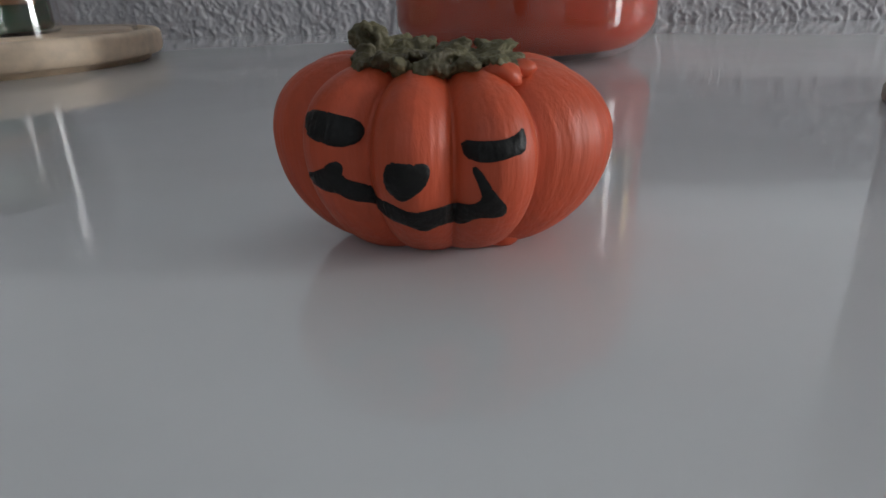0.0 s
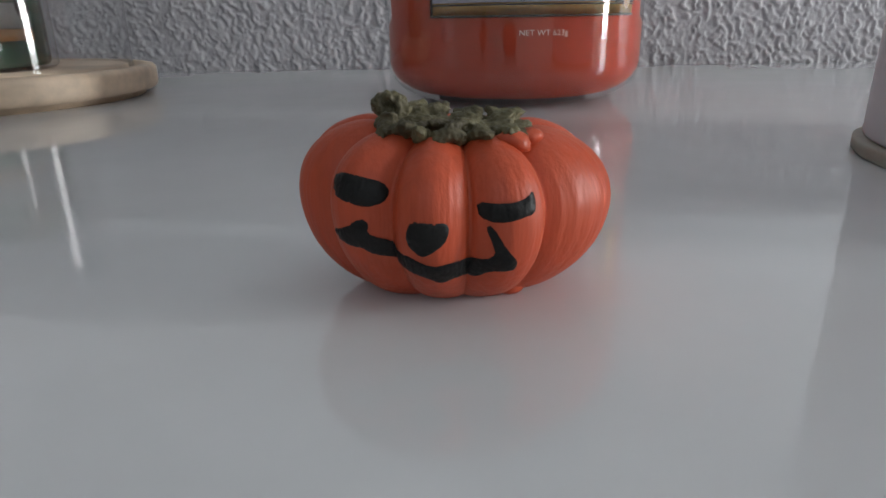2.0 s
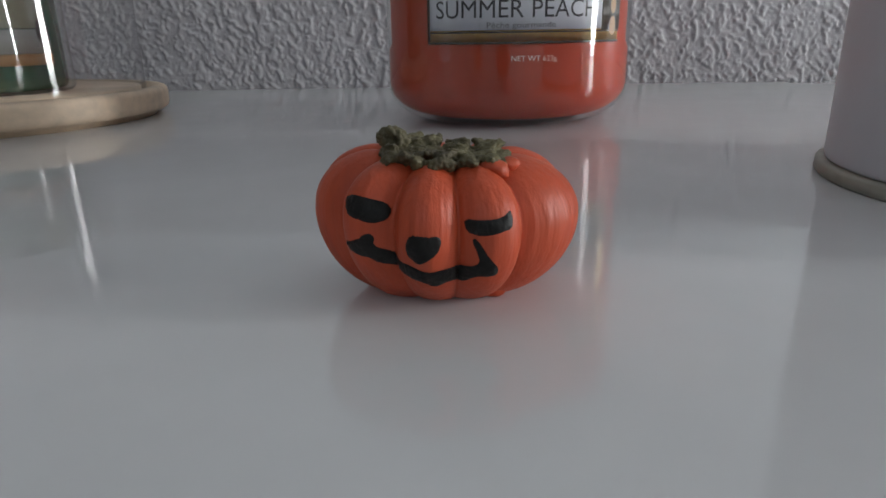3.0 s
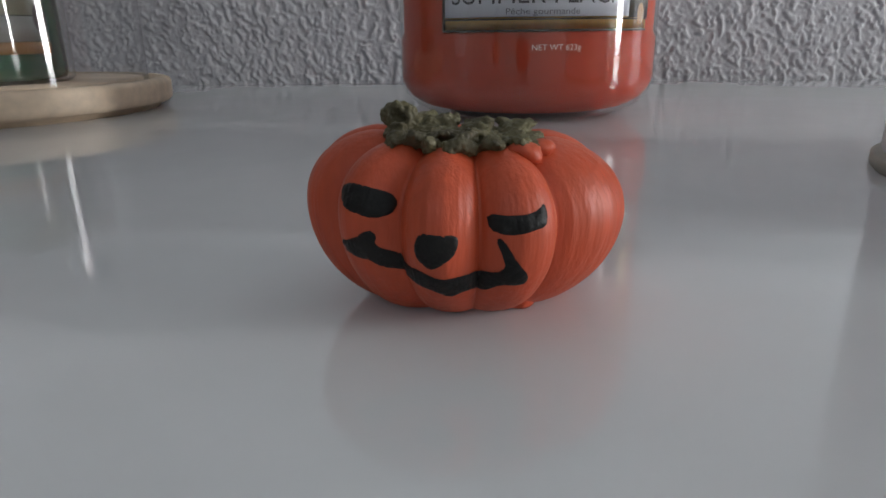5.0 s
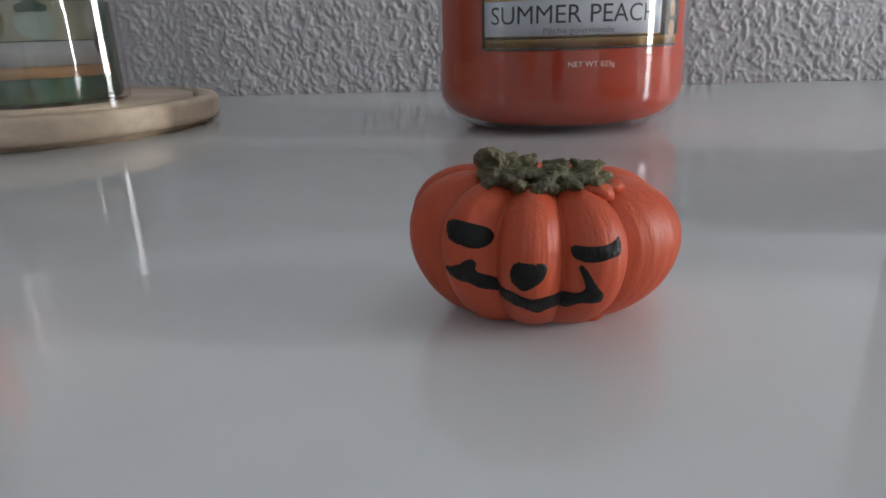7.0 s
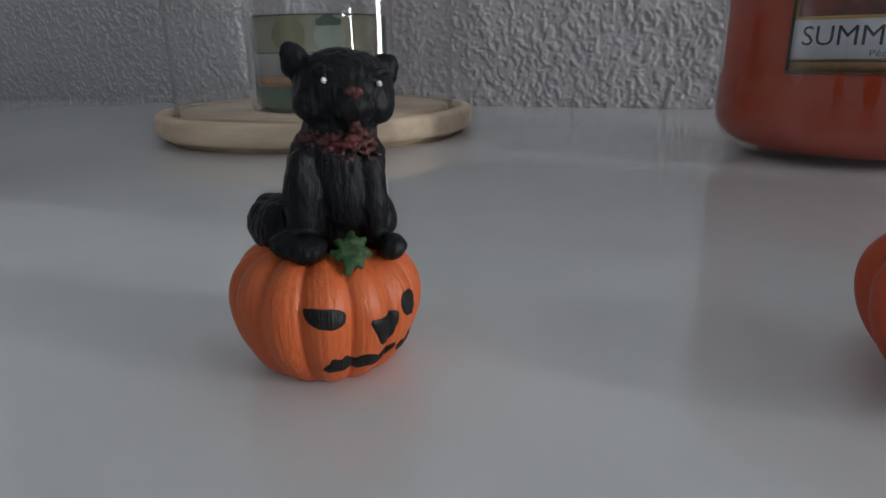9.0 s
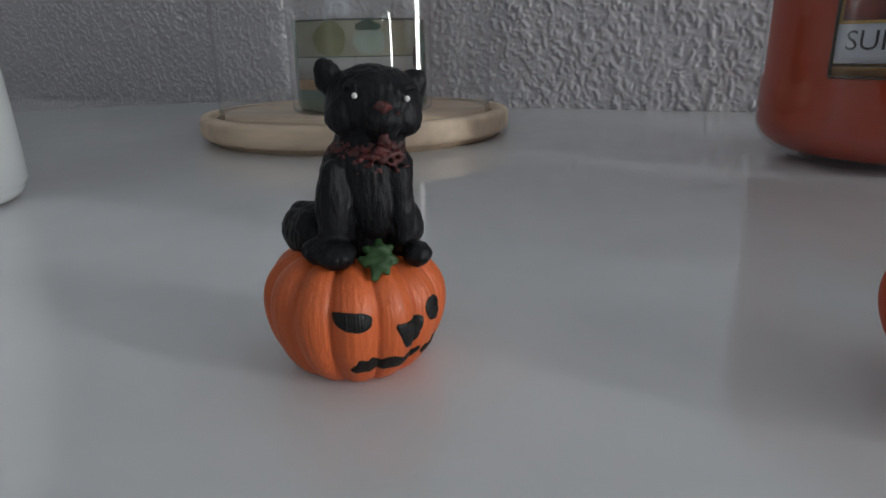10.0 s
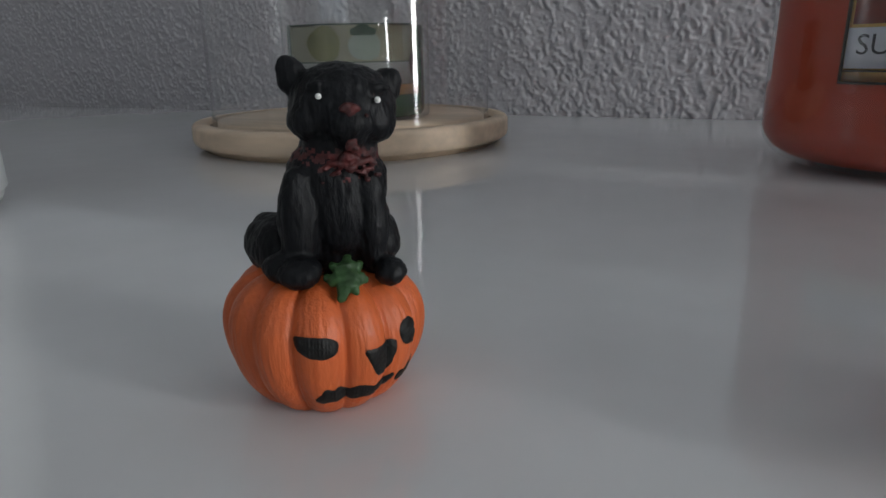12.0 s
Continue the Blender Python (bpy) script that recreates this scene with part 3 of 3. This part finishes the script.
part("body", lathe([(0, 0.0035), (CR - 0.0032, 0.0035)] + arc(CR - 0.0032, 0.0035, CR - 0.0020, 0.0047, 4)[1:] + [(CR - 0.0020, 0.15)] + arc(CR - 0.0020, 0.15, CR - 0.006, 0.154, 5, False)[1:] + [(0, 0.154)], 128), CANIST, can, "lavender-grey painted body")

VP = [(0, 0.0), (0.0300, 0.0)] + arc(0.0300, 0.0, 0.0350, 0.0045, 6)[1:] + [(0.0362 - 0.0075 * (k / 12) ** 1.8, 0.006 + 0.094 * k / 12) for k in range(13)] + [(0.0268, 0.103), (0.0245, 0.101), (0.0245, 0.09), (0, 0.09)]
tagged(mesh_object("vase", lathe(VP, 128), VASEW), "tapered white glazed ceramic vase on the table", "vase").location = (-0.2776, 0.1460, 0.0)


# ---- seated animal on a pumpkin, one cast figure ----
SHAPE2 = (0.0135, 0.0135, 0.0107, 0.0188, (0.56, 0.56), [-92, -75, -45, -19, 11, 37, 66, 100, 140, 185, 225], 0.10, 4.1, (2.0, 2.0))
CAT_TURN = 33


def figure_body():
    """The seated figure, its lumps blended into one skin."""
    mm = 0.001
    bm = bmesh.new()
    lumps = [((2.2, 1.0, 23), (7.4, 6.2, 7.5)), ((2.6, -1.0, 29), (6.6, 5.2, 6.5)), ((3.2, -1.2, 33.4), (5.0, 4.6, 3.4)),
             ((3.9, -1.2, 38.4), (6.7, 5.8, 5.3)), ((3.9, -1.4, 40.4), (5.8, 5.0, 3.6)), ((0.2, -3.2, 37.3), (3.0, 2.9, 2.6)), ((7.5, -3.0, 36.9), (2.9, 2.9, 2.6)),
             ((4.6, -5.9, 36.9), (2.9, 2.2, 2.1)), ((1.6, -5.2, 41.4), (1.9, 1.0, 0.7)), ((7.8, -5.0, 40.9), (1.9, 1.0, 0.7)), ((4.8, -6.8, 38.6), (1.2, 1.0, 0.9)), ((4.7, -5.4, 35.2), (1.9, 1.8, 1.3)),
             ((-1.9, -0.8, 42.3), (1.9, 1.2, 2.4)), ((-2.5, -0.8, 43.3), (1.4, 1.0, 1.6)), ((9.5, -0.2, 40.9), (1.9, 1.2, 2.3)), ((10.2, -0.2, 41.6), (1.5, 1.0, 1.5)),
             ((-2.4, -4.6, 25.0), (2.5, 2.4, 7.0)), ((-2.6, -7.4, 19.4), (2.9, 2.9, 1.9)), ((-4.6, -5.6, 19.6), (2.6, 2.4, 2.0)),
             ((6.6, -4.0, 24.5), (2.2, 2.4, 7.4)), ((8.6, -6.6, 18.6), (2.1, 2.6, 1.8)), ((3.0, -3.6, 26.0), (4.0, 3.0, 6.0)),
             ((-5.4, 1.5, 20.6), (3.8, 5.0, 4.2)), ((-7.5, 2.2, 20.6), (2.6, 2.8, 3.6)), ((-6.8, 3.2, 22.4), (2.5, 2.4, 2.2)), ((8.2, 1.6, 20.6), (2.6, 4.0, 3.6))]
    for c, s in lumps:
        blob(bm, [v * mm for v in c], [v * mm for v in s], (0, 0, 0), 24)
    return blended(bm, 0.00032, 4)


def combed(p):
    """Depth of the tufts of a carved coat at a point."""
    v = Vector((p.x * 1500, p.y * 1500, p.z * 420))
    return 0.00012 * noise.noise(v) + 0.00012 * noise.noise(v * 2.1) + 0.00022 * noise.noise(p * 420)


def cast_figure():
    mats = [FUR, ORANGE2, BLACKPAINT, REDPAINT, WHITEDOT, LEAF2]
    bm = figure_body()
    bm.normal_update()
    for v in bm.verts:
        v.co += v.normal * combed(v.co)
    for f in bm.faces:
        c = f.calc_center_median() * 1000
        w = 1.6 * noise.noise(c * 0.9)
        bow = c.y < 1.5 and 32.3 + 0.3 * w < c.z < 33.9 + 0.3 * w and -3.2 < c.x < 9.6 and noise.noise(c * 1.7) > -0.15
        drape = c.y < -2.5 and c.z > 29.2 + 0.9 * w + 0.28 * abs(c.x - 3.6) and c.z < 32.5 and abs(c.x - 3.4) < 5.4 and w > 0.42
        f.material_index = 3 if bow or drape else 0

    def join(b, index):
        tmp = bpy.data.meshes.new("tmp")
        for f in b.faces:
            f.material_index = index
        b.to_mesh(tmp)
        b.free()
        bm.from_mesh(tmp)

    join(pumpkin_shell(SHAPE2, 300, 70), 1)
    turn = CAT_TURN
    eye_l = [(14.8, 13.0), (24.5, 13.2), (35.6, 12.9), (40.5, 12.0), (38.9, 10.7), (32.6, 10.2), (23.0, 10.7), (17.1, 11.6)]
    eye_r = [(77, 11.2), (80, 12.5), (86, 12.8), (92, 11.8), (92, 9.9), (87, 8.9), (80, 9.3)]
    nose_p = [(52.5, 10.7), (62, 10.4), (75.5, 10.7), (76, 8.8), (72.5, 6.5), (67, 6.2), (61, 6.4), (57, 8.4)]
    mouth_a = [(23.8, 4.1), (28, 4.9), (31.2, 6.0), (36, 5.4), (39, 6.0), (45, 4.9), (50, 5.6), (55, 5.5), (62, 4.7), (66, 5.4), (70, 4.9), (76.5, 5.6), (77.5, 4.6), (72, 3.5), (66, 3.7), (60, 3.1), (54, 3.4), (48, 3.0), (43, 3.6), (38, 3.1), (33, 3.4), (28, 3.2)]
    mouth_b = [(78, 4.8), (82, 5.5), (85, 5.2), (89, 6.2), (95, 6.7), (94, 5.3), (89, 4.5), (85, 3.8), (80, 3.7)]
    for shape in (eye_l, eye_r, nose_p, mouth_a, mouth_b):
        local = [(a - turn, z) for a, z in shape]
        b = painted_patch(local, SHAPE2)
        join(b, 2)
    b = bmesh.new()
    for x, y, z, s in ((1.2, -6.5, 40.2, 0.38), (8.0, -6.2, 39.6, 0.38)):
        blob(b, (x * 0.001, y * 0.001, z * 0.001), (s * 0.001, 0.0004, s * 0.001), (0, 0, 0), 14)
    join(b, 4)
    b = bmesh.new()
    rnd = random.Random(9)
    for a, reach in ((-150, 2.2), (-105, 3.0), (-62, 2.5), (-20, 2.7), (25, 2.2), (80, 1.7), (150, 2.0), (190, 2.6)):
        for k in range(5):
            d = reach * (k + 0.4) / 5
            x, z = 3.0 + d * math.cos(radians(a)), 19.3 + d * math.sin(radians(a))
            w = (1.55 - 0.20 * k) * rnd.uniform(0.75, 1.1)
            blob(b, (x * 0.001, (-8.5 - 0.75 * (19.6 - z) - 0.35 * math.sin(k * 0.9)) * 0.001, z * 0.001), (0.0008 * w, 0.00045, 0.00085 * w), (rnd.uniform(-25, 25), a, 0), 10, 0.3)
    join(blended(b, 0.00020, 1), 5)
    b = bmesh.new()
    # the ribbon's knot, its loops and its frayed ends
    for x0, z0, x1, z1, n, w in ((4.3, 33.2, 4.5, 31.9, 3, 1.0), (4.2, 32.8, 1.4, 31.9, 6, 0.7), (4.6, 32.8, 7.2, 32.3, 6, 0.7), (3.8, 32.0, 1.0, 30.0, 7, 0.5), (4.6, 32.0, 6.4, 30.4, 6, 0.5), (5.2, 32.2, 7.9, 30.6, 7, 0.45)):
        for k in range(n):
            x, z = x0 + (x1 - x0) * k / (n - 1), z0 + (z1 - z0) * k / (n - 1) + 0.25 * math.sin(k * 2.1)
            blob(b, (x * 0.001, (-6.0 + 0.28 * abs(x - 4.2) - 0.12 * (33 - z)) * 0.001, z * 0.001), (0.0008 * w, 0.0006, 0.0006 * w), (0, rnd.uniform(-50, 50), 0), 10, 0.3)
    for x, y, z, sx, sz in ((4.2, -7.5, 38.9, 0.8, 0.55), (5.3, -7.5, 38.8, 0.8, 0.5), (4.8, -7.7, 38.3, 0.6, 0.5), (4.7, -7.2, 34.9, 0.8, 0.45), (4.3, -6.9, 34.2, 0.6, 0.5), (5.2, -6.9, 34.1, 0.5, 0.4), (6.6, -7.2, 37.9, 0.35, 0.3)):
        blob(b, (x * 0.001, y * 0.001, z * 0.001), (sx * 0.001, 0.0005, sz * 0.001), (0, rnd.uniform(-25, 25), 0), 12, 0.3)
    join(blended(b, 0.00018, 2), 3)
    ob = mesh_object("cat_figurine", bm, mats)
    ob.matrix_basis = Matrix.Translation((-0.0898, 0.1094, 0.0)) @ Matrix.Rotation(radians(CAT_TURN), 4, "Z")
    return tagged(ob, "black resin cat seated on an orange painted pumpkin", "figurine")


cast_figure()
